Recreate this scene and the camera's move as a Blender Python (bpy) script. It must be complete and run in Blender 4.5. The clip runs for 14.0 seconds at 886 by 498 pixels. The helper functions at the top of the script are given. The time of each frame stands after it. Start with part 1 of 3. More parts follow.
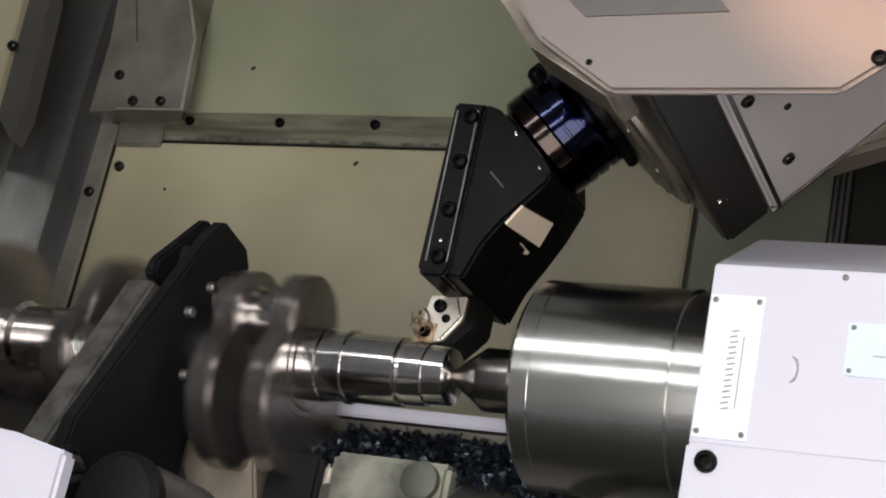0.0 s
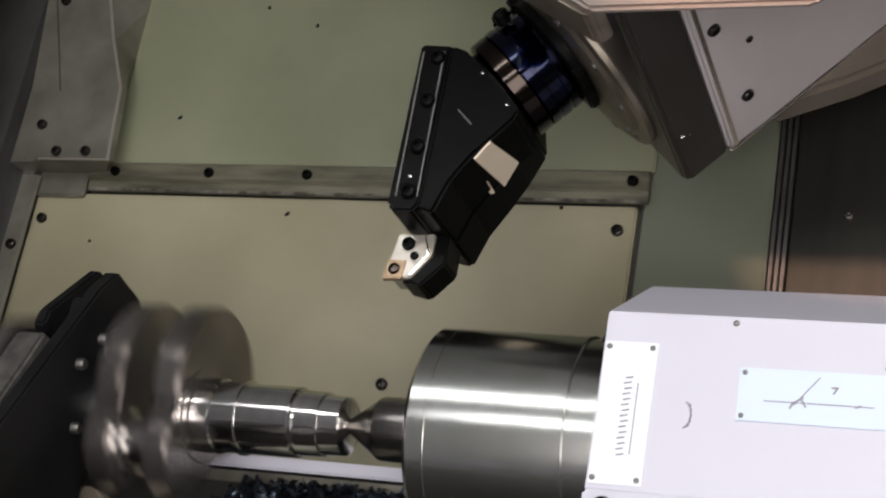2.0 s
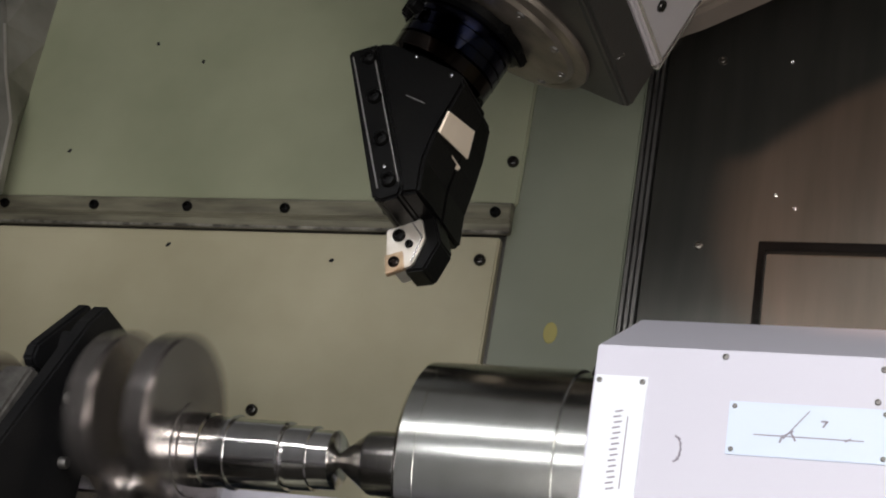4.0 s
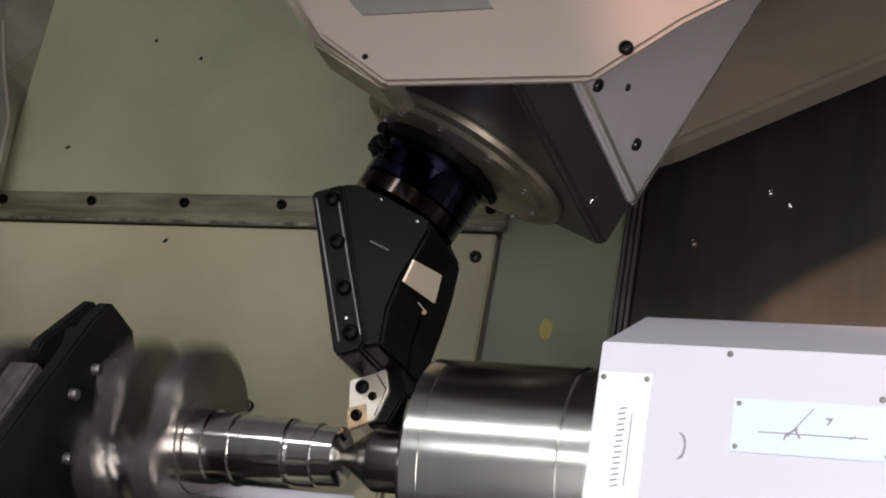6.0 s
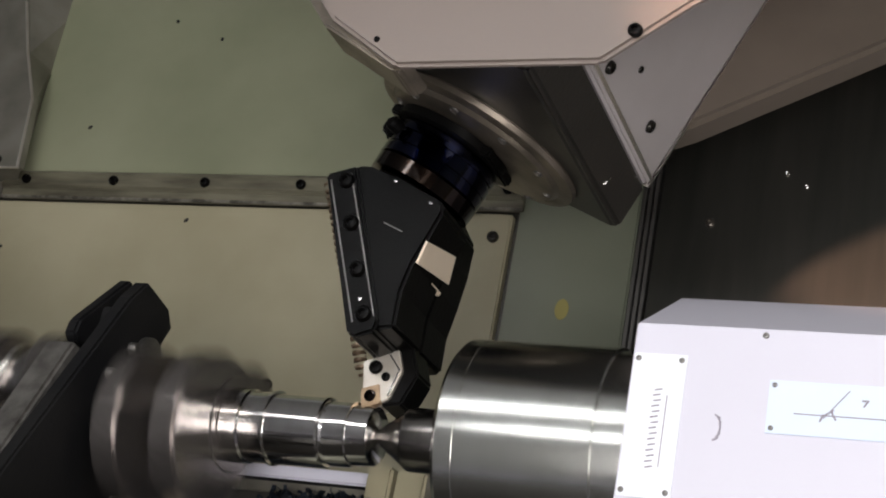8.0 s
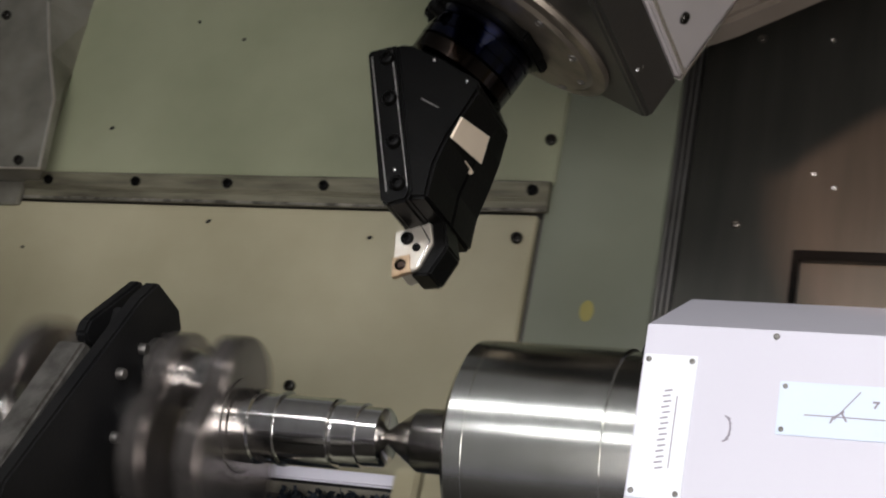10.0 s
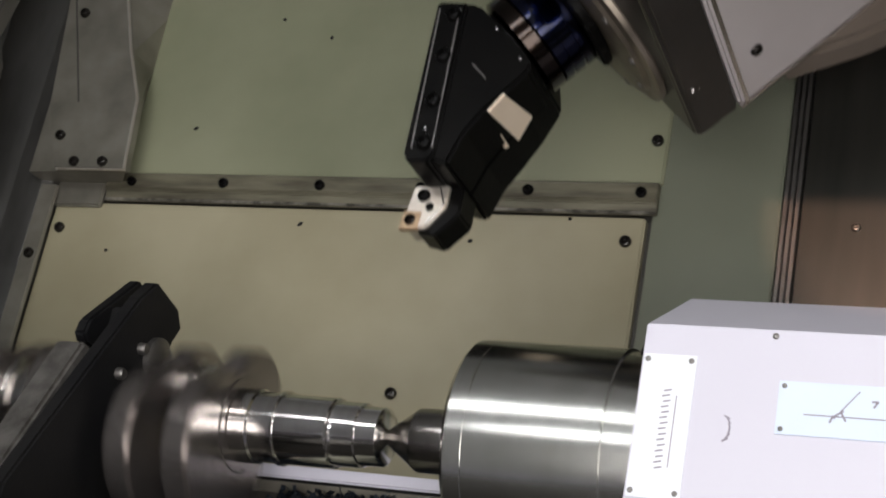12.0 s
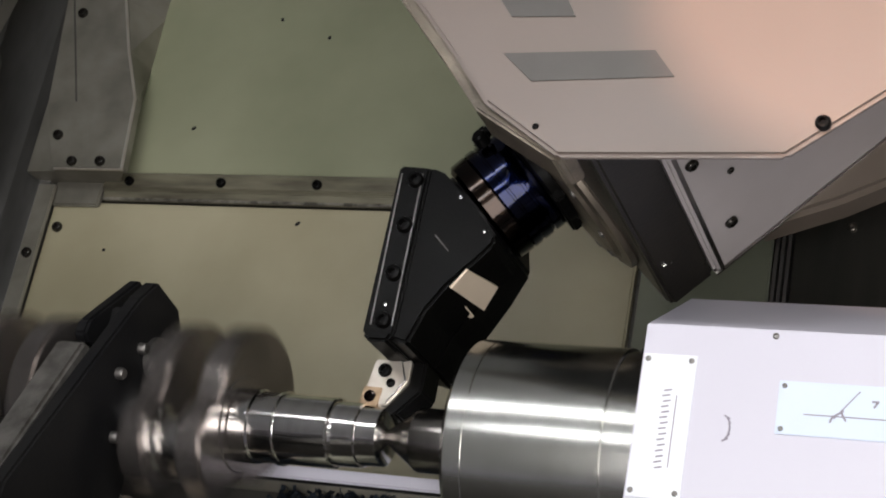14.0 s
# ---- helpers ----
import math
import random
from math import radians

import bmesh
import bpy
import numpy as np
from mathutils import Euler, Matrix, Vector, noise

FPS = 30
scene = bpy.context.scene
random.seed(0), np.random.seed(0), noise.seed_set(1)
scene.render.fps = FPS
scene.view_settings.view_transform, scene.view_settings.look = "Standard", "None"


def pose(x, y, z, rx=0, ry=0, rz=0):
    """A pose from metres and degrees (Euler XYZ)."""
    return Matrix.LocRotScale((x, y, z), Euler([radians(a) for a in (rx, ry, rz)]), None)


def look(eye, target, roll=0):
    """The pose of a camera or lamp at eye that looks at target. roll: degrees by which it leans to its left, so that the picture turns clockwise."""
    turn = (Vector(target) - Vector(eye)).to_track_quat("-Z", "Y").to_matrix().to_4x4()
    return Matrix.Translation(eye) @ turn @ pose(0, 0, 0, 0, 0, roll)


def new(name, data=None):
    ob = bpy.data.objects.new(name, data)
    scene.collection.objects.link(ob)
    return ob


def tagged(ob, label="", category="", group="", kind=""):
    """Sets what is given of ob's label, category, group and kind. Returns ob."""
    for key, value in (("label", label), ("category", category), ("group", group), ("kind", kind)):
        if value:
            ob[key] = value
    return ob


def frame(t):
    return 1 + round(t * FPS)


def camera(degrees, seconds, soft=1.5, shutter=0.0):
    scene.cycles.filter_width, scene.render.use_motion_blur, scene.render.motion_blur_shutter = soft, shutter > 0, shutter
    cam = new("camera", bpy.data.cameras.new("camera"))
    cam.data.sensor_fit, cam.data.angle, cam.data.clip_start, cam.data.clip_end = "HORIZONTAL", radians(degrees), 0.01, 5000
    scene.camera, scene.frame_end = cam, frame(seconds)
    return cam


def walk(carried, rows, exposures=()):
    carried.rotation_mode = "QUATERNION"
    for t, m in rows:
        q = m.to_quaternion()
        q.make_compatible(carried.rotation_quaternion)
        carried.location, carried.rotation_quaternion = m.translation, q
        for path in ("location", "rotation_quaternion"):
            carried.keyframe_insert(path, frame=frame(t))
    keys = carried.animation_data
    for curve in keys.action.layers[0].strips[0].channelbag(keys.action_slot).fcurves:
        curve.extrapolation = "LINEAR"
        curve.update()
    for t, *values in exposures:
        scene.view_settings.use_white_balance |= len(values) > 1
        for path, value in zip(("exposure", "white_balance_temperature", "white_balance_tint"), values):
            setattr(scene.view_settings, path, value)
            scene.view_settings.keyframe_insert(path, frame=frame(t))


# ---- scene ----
EYE = (0.5492, -1.2246, 1.4696)
cam = camera(31.284, 14.0, soft=2.0, shutter=0.5)
TURNS = [(0, 81.234, 0.735, 24.498), (0.5, 81.188, 0.73, 24.44), (0.8, 81.17, 0.76, 24.3), (1, 81.183, 0.778, 24.06), (1.5, 81.75, 0.643, 22.602),
         (2, 82.951, 0.594, 20.687), (2.5, 83.513, 0.545, 20.199), (3, 83.713, 0.567, 20.183), (3.2, 84.08, 0.566, 20.222),
         (5.5, 84.181, 0.497, 20.412), (6, 84.051, 0.514, 20.47), (6.5, 83.616, 0.472, 20.793), (7, 83.309, 0.483, 21.018),
         (7.5, 83.318, 0.515, 21.418), (10, 83.387, 0.525, 22.11), (10.5, 83.382, 0.532, 22.085), (14, 83.375, 0.54, 22.088)]
walk(cam, [(t, pose(*EYE, a, b, c)) for t, a, b, c in TURNS],
     exposures=[(0, 0.03), (1, 0.05), (1.5, 0.08), (2, -0.04), (3, -0.12), (5.5, -0.03), (7.5, 0.06), (10, 0.0), (11.5, 0.0), (12.8, 0.0), (14, 0.0)])

# The machine's own frame: x along the spindle axis, y up the slanted bed, z out of it. The bed leans 30 degrees.
BED = Matrix(((1, 0, 0, 0), (0, 0.5, -0.8660254, 0), (0, 0.8660254, 0.5, 1.15), (0, 0, 0, 1)))


# ---- light ----
world = bpy.data.worlds.new("workshop_air")
world.use_nodes = True
world.node_tree.nodes["Background"].inputs[0].default_value = (0.80, 0.85, 1.0, 1)
world.node_tree.nodes["Background"].inputs[1].default_value = 0.20
scene.world = world


def lamp(name, eye, target, width, height, watts, colour):
    data = bpy.data.lights.new(name, "AREA")
    data.shape, data.size, data.size_y, data.energy, data.color = "RECTANGLE", width, height, watts, colour
    ob = new(name, data)
    ob.matrix_world = look(eye, target)
    return ob


# two work-lamp tubes by the added roof sheet, and the warm hall light past the open door
lamp("work_lamp", (0.00, -0.80, 2.31), (0.00, 0.0, 1.15), 1.5, 0.08, 5.4, (0.97, 0.98, 1.0))
lamp("work_lamp", (0.00, -1.40, 2.08), (0.00, 0.0, 1.15), 1.5, 0.10, 6.0, (0.97, 0.98, 1.0))
# daylight of the hall through the open doorway behind the camera
lamp("doorway_light", (0.62, -1.90, 1.47), (0.05, 0.1, 1.22), 1.5, 0.95, 32, (1.0, 0.965, 0.955))
# Unseen overhead strip, added to brighten the steel and the tailstock's top.
lamp("added_fill_light", (1.5, -1.55, 3.36), (1.5, -1.54, 0.0), 2.4, 0.25, 38, (1.0, 0.98, 0.94))
spot = bpy.data.lights.new("hall_lamp", "SPOT")
spot.energy, spot.color, spot.spot_size, spot.spot_blend, spot.shadow_soft_size = 135, (1.0, 0.60, 0.43), radians(15.2), 0.08, 0.03
new("hall_lamp", spot).matrix_world = look(BED @ Vector((0.20, 0.20, 1.70)), BED @ Vector((0.4300, 0.3400, 0.245)))
scene.view_settings.exposure = 0.0


# ---- materials ----
def shader(name, colour, rough=0.5, metal=0.0, second=None, amount=0.35, size=9.0, grain=220.0, bump=0.05, rough_to=None, coat=0.0, stretch=(1, 1, 1), gloss=0.5):
    """Colour varied by a broad stain and a fine grain, with a fine relief."""
    m = bpy.data.materials.new(name)
    m.use_nodes = True
    n, l = m.node_tree.nodes, m.node_tree.links
    b = n["Principled BSDF"]
    b.inputs["Metallic"].default_value, b.inputs["Coat Weight"].default_value = metal, coat
    b.inputs["Specular IOR Level"].default_value = gloss
    tc, mp = n.new("ShaderNodeTexCoord"), n.new("ShaderNodeMapping")
    mp.inputs["Scale"].default_value = stretch
    l.new(tc.outputs["Object"], mp.inputs[0])
    broad, fine = n.new("ShaderNodeTexNoise"), n.new("ShaderNodeTexNoise")
    for node, scale, detail in ((broad, size, 6), (fine, grain, 3)):
        node.inputs["Scale"].default_value, node.inputs["Detail"].default_value = scale, detail
        l.new(mp.outputs[0], node.inputs["Vector"])
    ramp = n.new("ShaderNodeValToRGB")
    ramp.color_ramp.elements[0].position, ramp.color_ramp.elements[1].position = 0.38, 0.72
    l.new(broad.outputs[0], ramp.inputs[0])
    scale = n.new("ShaderNodeMath")
    scale.operation = "MULTIPLY"
    scale.inputs[1].default_value = amount
    l.new(ramp.outputs[0], scale.inputs[0])
    mix = n.new("ShaderNodeMix")
    mix.data_type = "RGBA"
    mix.inputs[6].default_value = (*colour, 1)
    mix.inputs[7].default_value = (*(second or [c * 0.6 for c in colour]), 1)
    l.new(scale.outputs[0], mix.inputs[0])
    l.new(mix.outputs[2], b.inputs["Base Color"])
    rr = n.new("ShaderNodeMapRange")
    rr.inputs[3].default_value, rr.inputs[4].default_value = rough, rough_to if rough_to is not None else min(1, rough * 1.35)
    l.new(broad.outputs[0], rr.inputs[0])
    l.new(rr.outputs[0], b.inputs["Roughness"])
    bp = n.new("ShaderNodeBump")
    bp.inputs["Strength"].default_value, bp.inputs["Distance"].default_value = bump, 0.002
    l.new(fine.outputs[0], bp.inputs["Height"])
    l.new(bp.outputs[0], b.inputs["Normal"])
    return m


PANEL = shader("oiled_panel_paint", (0.385, 0.350, 0.240), 0.27, 0.0, (0.25, 0.22, 0.135), 0.75, 4, 160, 0.04, 0.5)
# Copy of the panel paint for the upper sheet, greener, its shade mixed in.
SHADEPANEL = shader("oiled_shaded_panel_paint", (0.270, 0.275, 0.183), 0.27, 0.0, (0.165, 0.174, 0.106), 0.8, 4, 160, 0.04, 0.5)
PILLAR = shader("green_grey_paint", (0.175, 0.185, 0.138), 0.34, 0.0, (0.115, 0.124, 0.086), 0.6, 6, 160, 0.04)
RAIL = shader("stained_rail_steel", (0.200, 0.185, 0.130), 0.38, 0.3, (0.06, 0.052, 0.036), 1.0, 34, 260, 0.15, stretch=(0.3, 2, 1))
CHIPPED = shader("chipped_lip_steel", (0.060, 0.054, 0.043), 0.4, 0.4, (0.50, 0.47, 0.40), 0.6, 60, 260, 0.3)
GUARD = shader("guard_sheet_steel", (0.30, 0.282, 0.238), 0.25, 0.55, (0.13, 0.12, 0.098), 0.9, 13, 200, 0.08, 0.5)
DARKSHEET = shader("dark_sheet_steel", (0.085, 0.079, 0.071), 0.34, 0.3, (0.040, 0.037, 0.033), 0.6, 7, 200, 0.05)
BLACK = shader("black_oxide_steel", (0.0026, 0.0025, 0.0025), 0.26, 0.0, (0.006, 0.0053, 0.0045), 0.4, 25, 300, 0.10, gloss=0.075)
MATTBLACK = shader("matt_black_paint", (0.0065, 0.0065, 0.0072), 0.5, 0.0, (0.017, 0.016, 0.015), 0.5, 18, 300, 0.12, gloss=0.15)
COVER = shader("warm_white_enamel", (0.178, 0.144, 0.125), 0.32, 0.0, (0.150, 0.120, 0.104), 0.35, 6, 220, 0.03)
SHELL = shader("grey_white_enamel", (0.53, 0.49, 0.485), 0.36, 0.0, (0.40, 0.365, 0.345), 0.5, 7, 220, 0.05)
WHITE = shader("white_enamel", (0.555, 0.542, 0.615), 0.35, 0.0, (0.51, 0.495, 0.565), 0.3, 6, 260, 0.02)
LABEL = shader("pale_label_plate", (0.74, 0.76, 0.81), 0.3, 0.0, (0.64, 0.67, 0.73), 0.3, 20, 260, 0.02)
BLUELABEL = shader("blue_white_plate", (0.58, 0.65, 0.78), 0.28, 0.0, (0.54, 0.62, 0.75), 0.3, 20, 260, 0.02)
STEEL = shader("turned_steel", (0.86, 0.84, 0.82), 0.12, 1.0, (0.58, 0.56, 0.54), 0.4, 12, 500, 0.02, 0.16, stretch=(8, 1, 1))
SLEEVE = shader("ground_steel", (0.60, 0.60, 0.57), 0.18, 1.0, (0.46, 0.46, 0.43), 0.5, 8, 500, 0.02, 0.22, stretch=(6, 1, 1))
GUNMETAL = shader("worn_gunmetal", (0.19, 0.168, 0.145), 0.28, 0.9, (0.08, 0.07, 0.06), 0.8, 25, 300, 0.1)
BRUSHED = shader("scuffed_grey_steel", (0.20, 0.19, 0.175), 0.34, 0.6, (0.05, 0.046, 0.04), 0.9, 45, 300, 0.25)
DULL = shader("dull_steel", (0.22, 0.21, 0.20), 0.36, 0.9, (0.12, 0.11, 0.10), 0.6, 20, 260, 0.1)
CAST = shader("forged_crank_steel", (0.36, 0.33, 0.315), 0.17, 0.9, (0.10, 0.086, 0.078), 0.7, 14, 200, 0.25)
GREEN = shader("worn_green_casting", (0.23, 0.23, 0.18), 0.42, 0.0, (0.06, 0.06, 0.05), 1.0, 26, 200, 0.3)
CHIP = shader("blued_steel_chips", (0.05, 0.065, 0.085), 0.3, 0.8, (0.02, 0.025, 0.035), 0.7, 60, 400, 0.1)
SILVER = shader("satin_nickel", (0.62, 0.58, 0.52), 0.3, 0.75, (0.45, 0.38, 0.30), 0.6, 40, 400, 0.1)
CARBIDE = shader("coated_carbide", (0.42, 0.30, 0.19), 0.3, 0.6, (0.16, 0.095, 0.055), 0.7, 90, 400, 0.1)
# The collar's blue is a reflection, painted onto dark polished steel.
BLUE = shader("blue_reflection_steel", (0.0028, 0.0056, 0.032), 0.09, 1.0, (0.0015, 0.0018, 0.004), 0.8, 30, 300, 0.05, coat=0.35)
# Warm tint: on the collar band it stands for reflected warm light.
WARMTINT = shader("warm_tinted_steel", (0.022, 0.014, 0.010), 0.10, 1.0, (0.012, 0.009, 0.008), 0.6, 40, 300, 0.05, coat=0.3)
INK = shader("faded_ink", (0.26, 0.235, 0.28), 0.6)
DARKGLOSS = shader("oily_dark_sheet", (0.105, 0.102, 0.096), 0.20, 0.6, (0.035, 0.034, 0.031), 0.9, 9, 60, 0.12, 0.5, stretch=(2.5, 0.6, 2.5))
# Stretched colour noise imitates upright reflections on the dark sheet.
SIDESHEET = shader("reflection_streaked_sheet", (0.105, 0.100, 0.088), 0.27, 0.85, (0.058, 0.060, 0.053), 0.9, 7, 90, 0.06, 0.42, stretch=(3.0, 0.3, 1))
NOSE = shader("scuffed_black_enamel", (0.018, 0.0165, 0.0150), 0.30, 0.0, (0.036, 0.031, 0.026), 0.6, 25, 300, 0.12, gloss=0.5)
FLANGE = shader("oily_bronzed_steel", (0.24, 0.203, 0.16), 0.32, 0.7, (0.08, 0.068, 0.054), 0.9, 22, 300, 0.15)
# The ram's brown-grey holds the shade that falls on it.
RAMSHADE = shader("shaded_brown_casting", (0.155, 0.125, 0.10), 0.34, 0.0, (0.09, 0.073, 0.058), 0.7, 6, 200, 0.06)
CENTRE = shader("ground_centre_steel", (0.34, 0.32, 0.30), 0.20, 1.0, (0.20, 0.19, 0.18), 0.6, 16, 500, 0.03, 0.28, stretch=(8, 1, 1))
PLUG = shader("dark_green_plug_paint", (0.075, 0.080, 0.058), 0.42, 0.0, (0.035, 0.037, 0.028), 0.8, 30, 200, 0.2)
SCREW = shader("oiled_black_screw", (0.035, 0.032, 0.028), 0.16, 0.7, (0.018, 0.016, 0.014), 0.5, 60, 300, 0.05)
CREAMIRON = shader("cream_painted_casting", (0.40, 0.34, 0.27), 0.42, 0.0, (0.17, 0.14, 0.10), 0.9, 16, 180, 0.3)
SLOT = shader("dark_slot_plate", (0.10, 0.092, 0.085), 0.4, 0.2, (0.07, 0.064, 0.06), 0.5, 14, 220, 0.05)
YELLOW = shader("yellow_smear", (0.30, 0.26, 0.08), 0.5)
# Pale cream holds the light that the holder's metal flat catches.
CREAM = shader("lit_flat_face", (0.80, 0.67, 0.52), 0.3, 0.1, (0.7, 0.57, 0.42), 0.4, 40, 300, 0.05)
WALLPAINT = shader("workshop_wall_paint", (0.45, 0.46, 0.47), 0.7, 0.0, (0.36, 0.36, 0.37), 0.5, 1.2, 60, 0.1)
PLASTER = shader("white_ceiling_paint", (0.78, 0.78, 0.76), 0.7, 0.0, (0.7, 0.7, 0.68), 0.5, 1.2, 60, 0.1)
CONCRETE = shader("workshop_concrete", (0.28, 0.27, 0.26), 0.7, 0.0, (0.2, 0.19, 0.18), 0.6, 2.0, 80, 0.2)


# ---- mesh helpers, all in the machine's frame ----
def part(name, bm, material, parent, label="", smooth=False):
    me = bpy.data.meshes.new(name)
    bmesh.ops.recalc_face_normals(bm, faces=bm.faces)
    bm.to_mesh(me)
    bm.free()
    me.materials.append(material)
    if smooth:
        me.shade_smooth()
        me.set_sharp_from_angle(angle=radians(35))
    ob = new(name, me)
    ob.parent = parent
    return tagged(ob, label)


def again(name, source, parent, m):
    """One more piece on the mesh of source."""
    ob = new(name, source.data)
    ob.parent, ob.matrix_basis = parent, m
    return ob


def thing(name, label, category, group="", kind="", m=None):
    ob = new(name)
    ob.empty_display_size = 0.05
    ob.matrix_world = BED if m is None else m
    return tagged(ob, label, category, group, kind)


def rounded(bm, width, segments=2):
    if width:
        edges = [e for e in bm.edges if len(e.link_faces) == 2 and e.calc_face_angle(0) > 0.5]
        bmesh.ops.bevel(bm, geom=edges, offset=width, segments=segments, affect="EDGES", clamp_overlap=True)
    return bm


def block(x0, x1, y0, y1, z0, z1, bevel=0.0):
    bm = bmesh.new()
    bmesh.ops.create_cube(bm, size=1, matrix=Matrix.LocRotScale(((x0 + x1) / 2, (y0 + y1) / 2, (z0 + z1) / 2), None, (x1 - x0, y1 - y0, z1 - z0)))
    return rounded(bm, bevel)


def prism(points, a, b, axis="z", bevel=0.0):
    """A polygon swept from a to b along an axis: points are (x, y) for z, (y, z) for x."""
    bm = bmesh.new()
    put = (lambda p, h: (p[0], p[1], h)) if axis == "z" else (lambda p, h: (h, p[0], p[1]))
    low, high = [bm.verts.new(put(p, a)) for p in points], [bm.verts.new(put(p, b)) for p in points]
    bm.faces.new(low), bm.faces.new(high[::-1])
    for i in range(len(points)):
        j = (i + 1) % len(points)
        bm.faces.new((low[i], low[j], high[j], high[i]))
    bmesh.ops.recalc_face_normals(bm, faces=bm.faces)
    return rounded(bm, bevel)


def turned(profile, steps=48, m=None):
    """A body of revolution about x: profile of (x, radius), closed at both ends."""
    bm = bmesh.new()
    rings = []
    for x, rad in profile:
        rings.append([bm.verts.new((x, rad * math.cos(2 * math.pi * i / steps), rad * math.sin(2 * math.pi * i / steps))) for i in range(steps)])
    for p, q in zip(rings, rings[1:]):
        for i in range(steps):
            j = (i + 1) % steps
            bm.faces.new((p[i], p[j], q[j], q[i]))
    bm.faces.new(rings[0]), bm.faces.new(rings[-1][::-1])
    if m is not None:
        bm.transform(m)
    return bm


def joined(*parts_):
    bm = bmesh.new()
    for b in parts_:
        me = bpy.data.meshes.new("t")
        b.to_mesh(me)
        b.free()
        bm.from_mesh(me)
        bpy.data.meshes.remove(me)
    return bm


Z_UP = Matrix.Rotation(radians(-90), 4, "Y")     # turns a body made along x to stand along z


def screw_bm(rad):
    """A button-head socket screw standing along z, with its hollow socket."""
    h = rad * 0.75
    return turned([(-h * 0.3, rad), (h * 0.45, rad), (h * 0.85, rad * 0.86), (h, rad * 0.66), (h, rad * 0.48), (h * 0.3, rad * 0.44), (h * 0.28, rad * 0.05)], 18, Z_UP)


def screws(name, parent, places, rad, material, label=""):
    first = part(name, screw_bm(rad), material, parent, label, True)
    first.matrix_basis = pose(*places[0])
    for p in places[1:]:
        again(name, first, parent, pose(*p))


# ---- the workshop round the machine ----
def shell(name, x0, x1, y0, y1, z0, z1, material, label):
    ob = part(name, block(x0, x1, y0, y1, z0, z1), material, None, label)
    return tagged(ob, label, name.split("_")[0], kind="structure")


shell("floor", -4, 4, -4, 3, -0.1, 0.0, CONCRETE, "grey concrete workshop floor under the lathe")
shell("ceiling", -4, 4, -4, 3, 3.4, 3.5, PLASTER, "plain white workshop ceiling")
shell("wall_north", -4, 4, 3, 3.1, 0, 3.4, WALLPAINT, "plain grey workshop wall behind the lathe")
shell("wall_south", -4, 4, -4.1, -4, 0, 3.4, WALLPAINT, "plain grey workshop wall facing the lathe door")
shell("wall_west", -4.1, -4, -4, 3, 0, 3.4, WALLPAINT, "plain grey workshop end wall")
shell("wall_east", 4, 4.1, -4, 3, 0, 3.4, WALLPAINT, "plain grey workshop end wall")

# Out of view: blocks part of the front light to dim the left.
shell("wall_door", -1.6, -0.28, -1.03, -0.995, 0.0, 2.29, WALLPAINT, "grey unseen sheet added to dim the left side")
# Added reflector below the view, mirrored in the lower half of the cylinders.
shell("wall_apron", -1.6, 1.6, -0.99, -0.95, 0.0, 0.98, WHITE, "white unseen sheet added to reflect light into the steel")
# Unseen roof sheet, added to keep overhead light off the upper panel.
roof = thing("wall_top_shade", "grey unseen roof sheet added to shade the upper panel", "wall", kind="structure", m=Matrix())
part("shade_sheet", prism([(-1.05, 2.31), (0.9, 2.55), (0.9, 2.56), (-1.05, 2.34)], -1.6, 0.45, "x"), WALLPAINT, roof)
base = thing("wall_base", "grey welded base and back of the lathe on the floor", "machine base", kind="structure", m=Matrix())
part("base_body", prism([(-0.945, 0.0), (-0.945, 0.45), (0.03, 0.45), (0.10, 0.570), (0.94, 2.025), (0.94, 2.535), (1.10, 2.56), (1.10, 0.0)], -1.6, 1.6, "x", 0.004), WALLPAINT, base, "grey painted machine base")
part("end_sheet", prism([(-1.04, 0.0), (1.10, 0.0), (1.10, 2.56), (0.94, 2.535), (-1.04, 2.305)], -1.64, -1.605, "x", 0.003), WALLPAINT, base, "grey painted end sheet")
# Out-of-view sheet, added to stop lamp rays coming in from the right.
side = thing("wall_light_stop", "plain beige unseen sheet added to block lamp light", "wall", kind="structure")
part("stop_sheet", block(1.15, 1.17, -0.45, 1.3, -0.34, 0.30), PANEL, side)

